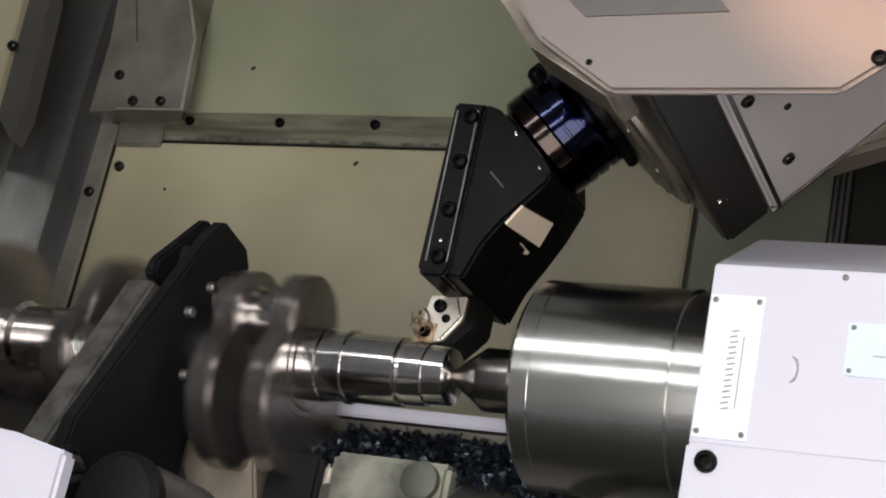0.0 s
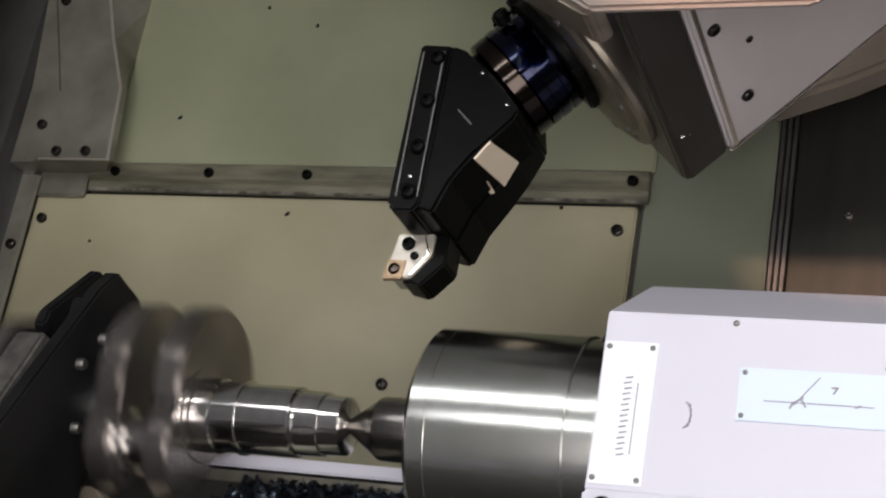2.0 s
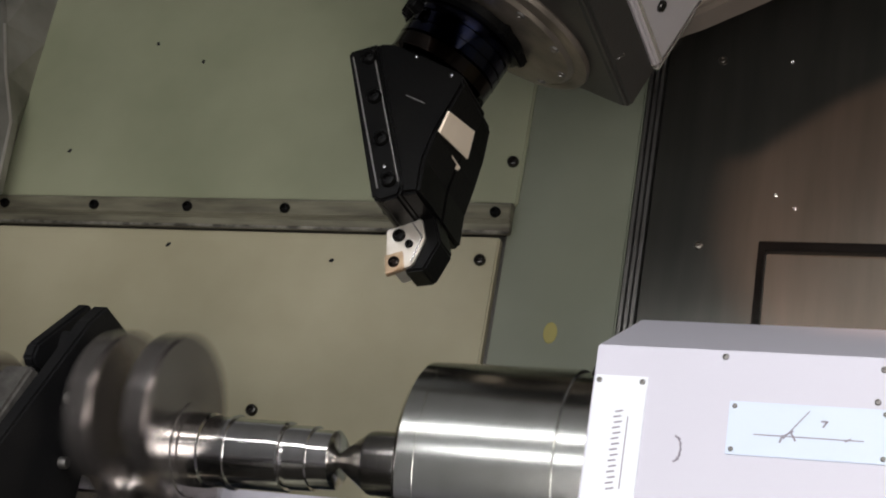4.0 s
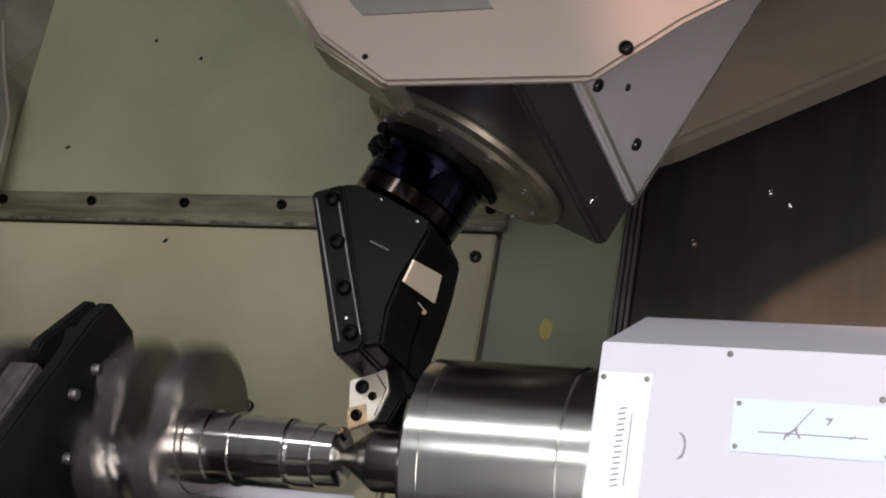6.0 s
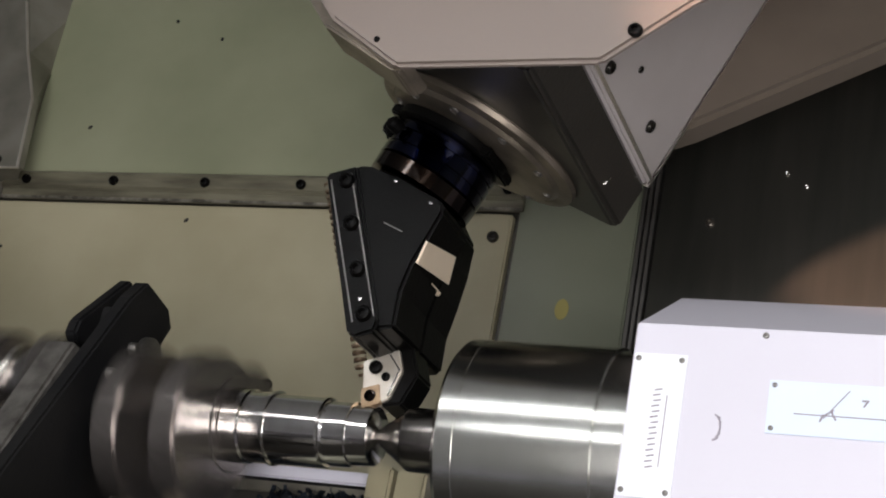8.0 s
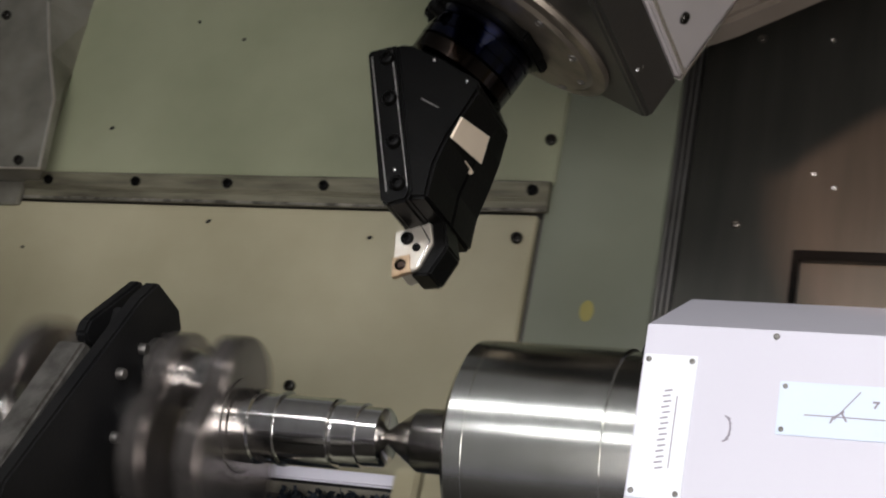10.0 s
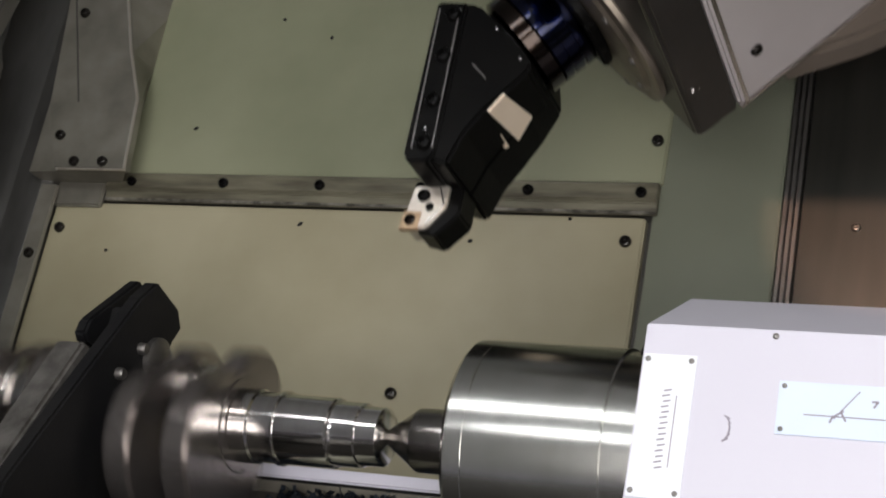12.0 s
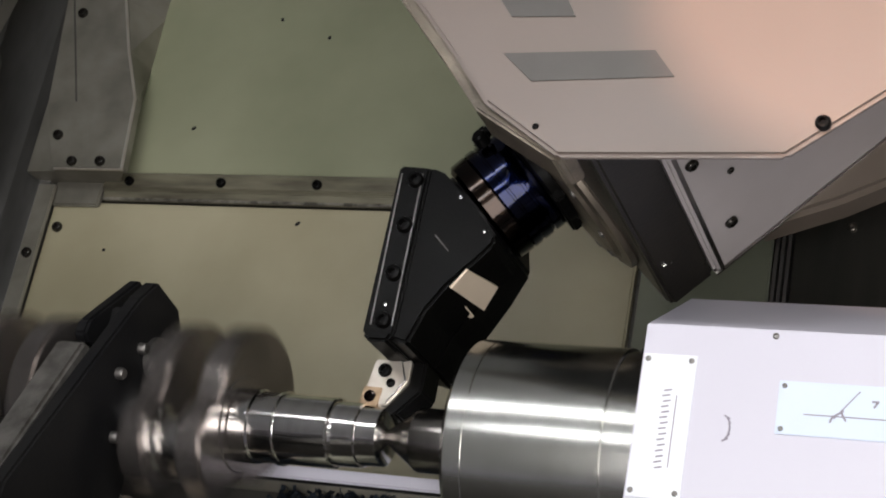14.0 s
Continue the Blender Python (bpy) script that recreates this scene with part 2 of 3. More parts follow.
# ---- carriage cover: slides along the spindle axis behind the work ----
def carriage_cover():
    c = thing("carriage_cover", "beige painted sheet-metal carriage cover with a bolted wiper rail", "machine cover")
    part("lower_panel", block(-0.646, 0.109, -0.45, 0.344, -0.300, -0.285, 0.002), PANEL, c, "oil-smeared beige lower sheet panel")
    part("upper_panel", block(-0.60, 0.122, 0.383, 1.25, -0.300, -0.285, 0.002), SHADEPANEL, c, "oil-smeared beige upper sheet panel with shade in its colour")
    part("backing", block(-1.2, 1.1, -0.45, 1.25, -0.33, -0.306), DARKSHEET, c, "dark backing sheet behind the panel joints")
    rail = prism([(0.3455, -0.285), (0.3455, -0.279), (0.357, -0.276), (0.359, -0.272), (0.378, -0.272), (0.3815, -0.276), (0.3815, -0.285)], -0.572, 0.121, "x", 0.0012)
    part("wiper_rail", rail, RAIL, c, "stained steel wiper rail")
    part("rail_lip", block(-0.572, 0.121, 0.3440, 0.3478, -0.2785, -0.2755, 0.001), CHIPPED, c, "worn steel lip of the rail")
    screws("rail_bolt", c, [(-0.535 + 0.1277 * i, 0.3675, -0.2715) for i in range(6)], 0.0062, BLACK, "black socket-head bolt")
    part("corner_plate", block(-0.645, -0.576, 0.336, 0.383, -0.285, -0.277, 0.002), GUARD, c, "small bare corner plate")
    screws("panel_screw", c, [(0.0905, 0.315, -0.2845), (0.110, 0.436, -0.2845), (-0.144, 0.127, -0.2845), (-0.630, 0.3085, -0.2845)], 0.0068, SCREW, "steel button-head screw")
    # left guard: a flat plate with a raised fold, then a dark sheet that bends away to the left
    flat = prism([(-0.5225, 0.3665), (-0.626, 0.3665), (-0.640, 0.400), (-0.660, 0.455), (-0.70, 0.80), (-0.66, 0.80), (-0.586, 0.605), (-0.560, 0.53), (-0.531, 0.462)], -0.247, -0.235, "z", 0.0012)
    part("guard_plate", flat, GUARD, c, "grey steel guard plate")
    rim = [(-0.5230, 0.3665), (-0.5315, 0.462), (-0.5605, 0.53), (-0.5865, 0.605), (-0.6605, 0.80)]
    bm = bmesh.new()
    rows = [[bm.verts.new((x, y, -0.2375)) for x, y in rim], [bm.verts.new((-0.5585, y, -0.2855)) for x, y in rim], [bm.verts.new((-0.67, y, -0.2855)) for x, y in rim], [bm.verts.new((-0.67, y, -0.2475)) for x, y in rim]]
    for i in range(4):
        for p, q in zip(rows, rows[1:] + rows[:1]):
            bm.faces.new((p[i], p[i + 1], q[i + 1], q[i]))
    bm.faces.new([r[0] for r in rows]), bm.faces.new([r[4] for r in rows][::-1])
    part("guard_fold", bm, GUARD, c, "sloping folded edge of the guard")
    edge = [prism([(x0, y0), (x1, y1), (x1 - 0.0036, y1), (x0 - 0.0036, y0)], -0.2352, -0.2338, "z") for (x0, y0), (x1, y1) in zip(rim[:3], rim[1:4])]
    part("guard_edge", joined(*edge), SILVER, c, "bright edge of the guard")
    part("guard_cap", block(-0.86, -0.556, 0.795, 1.25, -0.285, -0.236, 0.002), GUARD, c, "upper part of the guard")
    part("guard_seam", prism([(-0.6658, 0.6062), (-0.6166, 0.4577), (-0.6182, 0.4577), (-0.6674, 0.6062)], -0.2352, -0.2335, "z"), DARKSHEET, c)
    part("guard_lip", block(-0.622, -0.5235, 0.3645, 0.3664, -0.2375, -0.2340), SILVER, c, "bright lower edge of the guard")
    bend = prism([(-0.652, -0.292), (-0.654, -0.276), (-0.665, -0.270), (-0.70, -0.262), (-0.76, -0.235), (-0.82, -0.17), (-0.86, -0.08), (-0.86, -0.292)], 0, 1.70, "z")
    bend.transform(Matrix(((1, 0, 0, 0), (0, 0, 1, -0.45), (0, 1, 0, 0), (0, 0, 0, 1))))
    part("dark_guard", rounded(bend, 0.002), DARKGLOSS, c, "oily dark steel guard bent forward")
    part("guard_strip", block(-0.664, -0.6385, -0.45, 0.36, -0.274, -0.268, 0.0015), GUARD, c, "narrow grey strip along the guard")
    part("side_plate", prism([(-0.700, 0.302), (-1.2, 0.302), (-1.2, 1.25), (-0.708, 1.25), (-0.708, 0.45)], -0.130, -0.118, "z", 0.0015), PANEL, c, "beige side plate standing forward")
    part("side_fold", prism([(-0.6995, 0.302), (-0.668, 0.268), (-0.660, 0.30), (-0.672, 0.46), (-0.690, 0.50), (-0.672, 0.58), (-0.672, 1.25), (-0.7075, 1.25), (-0.7075, 0.45)], -0.150, -0.126, "z", 0.002), DARKSHEET, c, "folded dark edge of the side plate")
    screws("guard_screw", c, [(-0.598, 0.375, -0.2345), (-0.5575, 0.3755, -0.2345), (-0.629, 0.4107, -0.2345), (-0.6505, 0.2660, -0.2675), (-0.6466, 0.5854, -0.2345), (-0.7005, 0.3885, -0.1175)], 0.0066, SCREW)
    rng = random.Random(8)
    for x, y in ((-0.3006, 0.3235), (-0.0862, 0.3096), (0.0249, 0.3400), (-0.5543, 0.2808), (-0.3875, 0.6005), (-0.3162, 0.5733), (-0.4733, 0.4475)):
        speck = turned([(0, 0.0020), (0.0012, 0.0022), (0.002, 0.0008)], 7, Z_UP)
        speck.transform(pose(x, y, -0.2852, 0, 0, rng.uniform(0, 180)) @ Matrix.Diagonal((rng.uniform(0.8, 1.8), 1, 1, 1)))
        part("swarf_speck", speck, MATTBLACK, c, "tiny dark chip stuck to the sheet")
    part("oil_smear", turned([(0, 0.010), (0.0006, 0.009), (0.0007, 0.001)], 14, Matrix.Translation((0.1804, 0.2363, -0.2901)) @ Matrix.Diagonal((0.8, 1.25, 1, 1)) @ Z_UP), YELLOW, c, "faint yellow smear on the strip")
    # right: green strip, channel and the dark sheet with its window frame
    part("side_strip", block(0.1142, 0.250, -0.45, 1.25, -0.302, -0.290, 0.002), PILLAR, c, "green-grey painted side strip")
    part("strip_edge", block(0.1092, 0.1138, -0.45, 0.344, -0.304, -0.294, 0.001), DARKSHEET, c)
    for i in range(3):
        part("channel_rib", block(0.2535 + 0.0062 * i, 0.2573 + 0.0062 * i, -0.45, 1.25, -0.300, -0.282, 0.001), DULL, c, "thin steel channel rib")
    part("dark_sheet", block(0.273, 1.1, -0.45, 1.25, -0.300, -0.283), SIDESHEET, c, "dark steel side sheet with streaky reflections in its colour")
    for x0, x1, top in ((0.087, 0.112, -0.002), (0.116, 0.146, -0.004)):
        part("slide_pad", block(x0, x1, -0.036, top, -0.112, -0.088, 0.003), PANEL, c, "beige slide pad with worn edges")
    screws("sheet_screw", c, [(0.3295, 0.3385, -0.2825), (0.3332, 0.562, -0.2825)], 0.0050, GUNMETAL)
    screws("small_screw", c, [(0.409, 0.5586, -0.2825), (0.404, 0.3982, -0.2825), (0.4254, 0.3829, -0.2825)], 0.0026, STEEL)
    return c


CARRIAGE = carriage_cover()

# ---- ram: fixed shroud of the swivel head, slides up and down the bed ----
def ram_shroud():
    c = thing("ram_shroud", "cream enamelled ram shroud over the swivelling milling head", "machine ram")
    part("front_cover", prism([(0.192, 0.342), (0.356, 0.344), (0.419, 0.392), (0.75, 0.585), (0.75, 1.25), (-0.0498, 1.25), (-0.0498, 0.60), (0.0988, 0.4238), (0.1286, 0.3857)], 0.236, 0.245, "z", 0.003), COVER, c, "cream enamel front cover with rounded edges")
    part("slot_plate", prism([(0.137, 0.427), (0.254, 0.428), (0.271, 0.406), (0.163, 0.403)], 0.2440, 0.2462, "z"), SLOT, c, "flush dark grey cover plate")
    part("slot_plate", prism([(0.124, 0.478), (0.138, 0.459), (0.189, 0.458), (0.178, 0.478)], 0.2440, 0.2462, "z"), SLOT, c, "flush dark grey cover plate")
    part("window_frame", prism([(0.392, 0.155), (0.400, 0.155), (0.400, 0.295), (0.95, 0.295), (0.95, 0.306), (0.392, 0.306)], -0.2825, -0.274, "z", 0.001), BLACK, c, "thin black angle frame low behind the ram")
    screws("cover_screw", c, [(0.3792, 0.3695, 0.2445)], 0.0056, BLACK)
    screws("small_screw", c, [(0.1725, 0.3655, 0.2445)], 0.0026, BLACK)
    part("ram_body", prism([(0.27, 0.436), (0.345, 0.4645), (0.95, 0.766), (0.95, 1.25), (0.02, 1.25), (0.02, 0.70)], -0.125, -0.085, "z", 0.006), RAMSHADE, c, "ram casting behind the head, browned by shade in its colour")
    part("ram_root", prism([(0.30, 0.62), (0.95, 0.95), (0.95, 1.25), (0.10, 1.25), (0.10, 0.75)], -0.275, -0.126, "z", 0.006), RAMSHADE, c, "brown-grey root of the ram casting")
    edge = [(-0.0498, 0.60), (0.0988, 0.4238), (0.1286, 0.3857), (0.192, 0.3445)]
    side_strip = prism([(x - 0.011, y) for x, y in edge[:3]] + [(0.186, 0.3440), edge[3], (0.200, 0.352)] + [(x + 0.010, y) for x, y in edge[2::-1]], 0.190, 0.234, "z", 0.002)
    part("cover_wall", side_strip, FLANGE, c, "oily brown side wall behind the cover's edge")
    return c


RAM = ram_shroud()
PIVOT = (0.2519, 0.5856)


def axis_frame(along, offset=0.360, z=0.0):
    """A frame on the tool spindle's axis, in the head's own space: its x runs down the spindle axis to the tool."""
    k = 0.70710678
    # points with x + y = along lie on one plane across the axis, which runs through y - x = 0.360 or another offset
    x, y = (along - offset) / 2 - PIVOT[0], (along + offset) / 2 - PIVOT[1]
    return Matrix(((-k, k, 0, x), (-k, -k, 0, y), (0, 0, 1, z), (0, 0, 0, 1)))


def own(points):
    return [(x - PIVOT[0], y - PIVOT[1]) for x, y in points]


def along_axis(points):
    """(distance back along the axis measured as x + y, offset y - x) to the head's own (x, y)."""
    return own([((s_ - d) / 2, (s_ + d) / 2) for s_, d in points])


def milling_head():
    c = thing("milling_head", "swivelling milling head with grey shell and black spindle nose", "milling head")
    part("shell", prism(along_axis([(0.632, 0.147), (1.25, 0.147), (1.36, 0.25), (1.36, 0.39), (1.25, 0.493), (0.632, 0.493)]), -0.082, 0.214, "z", 0.003), SHELL, c, "grey-white enamelled head shell")
    part("nose", prism(along_axis([(0.562, 0.156), (0.566, 0.149), (0.630, 0.149), (0.630, 0.491), (0.575, 0.491), (0.562, 0.470)]), -0.084, 0.212, "z", 0.003), NOSE, c, "scuffed black front nose block")
    part("shell_seam", prism(along_axis([(0.640, 0.1455), (0.646, 0.1455), (0.646, 0.16), (0.640, 0.16)]), -0.081, 0.213, "z"), STEEL, c, "bright edge strip between nose and shell")
    part("rear_strip", prism(along_axis([(0.632, 0.1455), (1.25, 0.1455), (1.25, 0.16), (0.632, 0.16)]), -0.0855, -0.0825, "z"), STEEL, c, "bright folded rear edge")
    part("flange", turned([(0, 0.101), (0.004, 0.103), (0.012, 0.102), (0.014, 0.090), (0.018, 0.086), (0.020, 0.074), (0.020, 0.03)], 56, axis_frame(0.570, 0.332)), FLANGE, c, "round oily spindle flange", True)
    part("flange_rim", turned([(0.0060, 0.1025), (0.0075, 0.1038), (0.0125, 0.1030), (0.0145, 0.0970), (0.0145, 0.092), (0.0060, 0.092)], 56, axis_frame(0.570, 0.332)), FLANGE, c, "thin worn rim of the flange", True)
    f = axis_frame(0.570, 0.332)
    first = part("flange_bolt", turned([(0, 0.005), (0.005, 0.005), (0.006, 0.004), (0.003, 0.0025)], 12), DULL, c, "", True)
    spots = [Matrix.Translation((0.014, 0.080 * math.cos(a), 0.080 * math.sin(a))) for a in [2 * math.pi * (i + 0.3) / 10 for i in range(10)]]
    first.matrix_basis = f @ spots[0]
    for sp in spots[1:]:
        again("flange_bolt", first, c, f @ sp)
    # bright flecks standing in for wet glints on the oily nose
    rng = random.Random(31)
    for _ in range(6):
        x, y = along_axis([(rng.uniform(0.566, 0.626), rng.uniform(0.17, 0.47))])[0]
        chip = block(-0.002, 0.002, -0.0006, 0.0006, 0, 0.0008, 0.0002)
        chip.transform(Matrix.Translation((x, y, 0.2118)) @ Matrix.Rotation(rng.uniform(0, 3.1), 4, "Z") @ Matrix.Rotation(rng.uniform(-0.5, 0.5), 4, "X"))
        part("glint_fleck", chip, STEEL, c, "tiny bright fleck standing in for a wet glint")
    for _ in range(4):
        a, d = rng.uniform(0.5665, 0.626), rng.uniform(-0.06, 0.19)
        x, y = along_axis([(a, 0.1488)])[0]
        chip = block(-0.0018, 0.0018, -0.0006, 0.0006, 0, 0.0008, 0.0002)
        chip.transform(Matrix(((0, 0.7071, 0.7071, x), (0, 0.7071, -0.7071, y), (-1, 0, 0, d), (0, 0, 0, 1))) @ Matrix.Rotation(rng.uniform(0, 3.1), 4, "Z"))
        part("glint_fleck", chip, STEEL, c, "tiny bright fleck standing in for a wet glint")
    # screws in the underside of the shell
    k = 0.70710678
    for along, z, rad in ((0.6595, 0.110, 0.0062), (0.6765, -0.016, 0.0062), (0.700, 0.060, 0.0035), (0.86, 0.05, 0.0062)):
        x, y = along_axis([(along, 0.1475)])[0]
        m = Matrix(((0, k, k, x), (0, k, -k, y), (-1, 0, 0, z), (0, 0, 0, 1)))
        part("shell_screw", screw_bm(rad), SCREW, c, "", True).matrix_basis = m
    x, y = along_axis([(0.580, 0.168)])[0]
    part("nose_screw", screw_bm(0.006), DULL, c, "", True).matrix_basis = Matrix(((0, k, k, x), (0, k, -k, y), (-1, 0, 0, 0.109), (0, 0, 0, 1)))
    return c


HEAD = milling_head()


def turning_tool():
    c = thing("turning_tool", "black turning tool holder with a gold carbide insert in the spindle", "lathe tool")
    part("collar", turned([(0, 0.052), (0.002, 0.058), (0.010, 0.058), (0.012, 0.053), (0.012, 0.02)], 40, axis_frame(0.543)), BLACK, c, "black grooved gripper collar", True)
    for d0, d1 in ((0.424, 0.441), (0.279, 0.296)):
        lobes = [prism(along_axis([(0.540, d0), (0.540, d1), (0.525, d1), (0.525, d0)]), -0.030, 0.034, "z", 0.002)]
        if d0 > 0.4:
            lobes.append(prism(along_axis([(0.521, d0), (0.521, d1), (0.500, d1), (0.494, d0)]), -0.026, 0.030, "z", 0.002))
            lobes.append(prism(along_axis([(0.53, d0), (0.53, (d0 + d1) / 2), (0.494, (d0 + d1) / 2), (0.494, d0)]), -0.020, 0.024, "z", 0.001))
        part("gripper_block", joined(*lobes), BLACK, c, "notched black gripper block")
    part("blue_band", turned([(0, 0.0515), (0.002, 0.0525), (0.011, 0.0525), (0.0115, 0.0508), (0.0140, 0.0508), (0.0145, 0.0525), (0.024, 0.0525), (0.0245, 0.0512), (0.0265, 0.0512), (0.027, 0.0525), (0.035, 0.0525), (0.036, 0.051), (0.036, 0.02)], 64, axis_frame(0.525)), BLUE, c, "dark polished collar band with a blue reflection in its colour", True)
    part("tinted_band", turned([(0, 0.0510), (0.001, 0.0522), (0.015, 0.0518), (0.0185, 0.047), (0.0185, 0.02)], 64, axis_frame(0.4735)), WARMTINT, c, "polished steel band with a warm reflection in its colour", True)
    part("core", turned([(0, 0.044), (0.030, 0.044), (0.030, 0.02)], 48, axis_frame(0.4465)), BLACK, c, "black core under the bands", True)
    f = axis_frame(0.520)
    for a in (0.5, 2.2):
        knob = turned([(0, 0.007), (0.010, 0.007), (0.012, 0.005)], 12, Matrix.Rotation(a, 4, "X") @ Matrix.Translation((0.012, 0, 0.056)) @ Z_UP)
        part("collar_lug", knob, BLACK, c, "small black lug on the collar", True).matrix_basis = f
    part("holder", prism(own([(-0.012, 0.424), (0.012, 0.424), (0.022, 0.420), (0.074, 0.369), (0.081, 0.360), (0.080, 0.352), (0.066, 0.336), (0.045, 0.313), (0.030, 0.290), (0.0185, 0.258), (0.0, 0.262), (-0.012, 0.262)]), -0.014, 0.053, "z", 0.003), BLACK, c, "black oxide holder body")
    part("holder_back", prism(own([(0.073, 0.374), (0.060, 0.343), (0.045, 0.315), (0.030, 0.290), (0.0185, 0.258), (0.0, 0.262), (-0.012, 0.262), (-0.012, 0.34), (0.02, 0.400), (0.060, 0.412), (0.067, 0.404)]), -0.071, -0.0145, "z", 0.003), BLACK, c, "black rear half of the holder")
    part("clamp_block", prism(own([(-0.0205, 0.4245), (0.0095, 0.4225), (0.0065, 0.266), (0.001, 0.258), (-0.017, 0.258), (-0.0235, 0.264)]), -0.030, 0.057, "z", 0.0025), BLACK, c, "black shank clamping block")
    # Two thin strips draw the highlights along the block's bevelled edges.
    for x in (-0.0165, 0.0035):
        part("bevel_highlight", block(x - 0.0007 - PIVOT[0], x + 0.0007 - PIVOT[0], 0.272 - PIVOT[1], 0.416 - PIVOT[1], 0.0565, 0.0573), DULL, c, "thin strip drawn as the bevel's highlight")
    screws("clamp_screw", c, [(x - PIVOT[0], y - PIVOT[1], 0.0570) for x, y in ((-0.0015, 0.4095), (-0.0035, 0.3660), (-0.0043, 0.3200), (-0.0050, 0.2765))], 0.0072, BLACK, "black socket screw")
    # a flat on the underside, square to the swivel plane, its reflection painted cream
    bm = bmesh.new()
    rings = [[bm.verts.new((*along_axis([(a, d + (0.003 if a > 0.38 else 0.0))])[0], z)) for a, z in ((0.389, 0.0525), (0.405, -0.004), (0.3725, -0.018), (0.3595, 0.050))] for d in (0.2635, 0.267)]
    bm.faces.new(rings[0]), bm.faces.new(rings[1][::-1])
    for i in range(4):
        bm.faces.new((rings[0][i], rings[0][(i + 1) % 4], rings[1][(i + 1) % 4], rings[1][i]))
    part("polished_flat", bm, CREAM, c, "polished flat on the underside with its reflection in the colour")
    part("flat_rim", prism(along_axis([(0.352, 0.2685), (0.3585, 0.2675), (0.3585, 0.28), (0.352, 0.28)]), -0.020, 0.004, "z"), CREAM, c)
    part("shank_tip", prism(own([(-0.010, 0.264), (0.0175, 0.262), (0.0175, 0.233), (-0.003, 0.2105), (-0.022, 0.2145)]), -0.036, 0.000, "z", 0.002), BLACK, c, "black steel shank end")
    part("tool_head", prism(own([(-0.0290, 0.2585), (0.0055, 0.2595), (0.0050, 0.239), (-0.0115, 0.2170), (-0.0300, 0.2155), (-0.0345, 0.226)]), -0.024, 0.005, "z", 0.0012), SILVER, c, "satin nickel cutting head")
    part("facet", prism(own([(-0.0040, 0.2575), (-0.0027, 0.2570), (0.0038, 0.2400), (-0.0110, 0.2190), (-0.0125, 0.2195), (0.0020, 0.2402)]), 0.0046, 0.0056, "z"), STEEL, c, "bright bevel line")
    screws("lock_screw", c, [(-0.0180 - PIVOT[0], 0.2487 - PIVOT[1], 0.0050)], 0.0062, BLACK)
    part("lock_pin", screw_bm(0.0040), BLACK, c, "", True).matrix_basis = pose(-0.0105 - PIVOT[0], 0.2375 - PIVOT[1], 0.0050)
    # a bright scratch, and steel beads as lamp glints on the oily black front
    scratch = block(-0.0105, 0.0105, -0.0005, 0.0005, 0, 0.0004)
    scratch.transform(pose(0.0325 - PIVOT[0], 0.3520 - PIVOT[1], 0.0530, 0, 0, -44))
    part("scratch", scratch, DULL, c, "bright scratch in the black finish")
    for x, y, z in ((0.0420, 0.3960, 0.0530), (0.0700, 0.3640, 0.0530), (-0.0065, 0.2912, 0.0570)):
        part("glint_bead", turned([(0, 0.0019), (0.0009, 0.0016), (0.0013, 0.0008), (0.0014, 0.0002)], 14, Matrix.Translation((x - PIVOT[0], y - PIVOT[1], z)) @ Z_UP), STEEL, c, "bright bead standing in for a lamp glint", True)
    part("insert", prism(own([(-0.0372, 0.2140), (-0.0190, 0.2150), (-0.0170, 0.2325), (-0.0345, 0.2330)]), 0.000, 0.0066, "z", 0.0007), CARBIDE, c, "gold coated carbide insert")
    part("insert_clamp", turned([(0, 0.0056), (0.0012, 0.0052), (0.0014, 0.0034), (0.0004, 0.0030), (0.0004, 0.001)], 18, Matrix.Translation((-0.0272 - PIVOT[0], 0.2240 - PIVOT[1], 0.0066)) @ Z_UP), WARMTINT, c, "insert clamp screw", True)
    return c


TOOL = turning_tool()


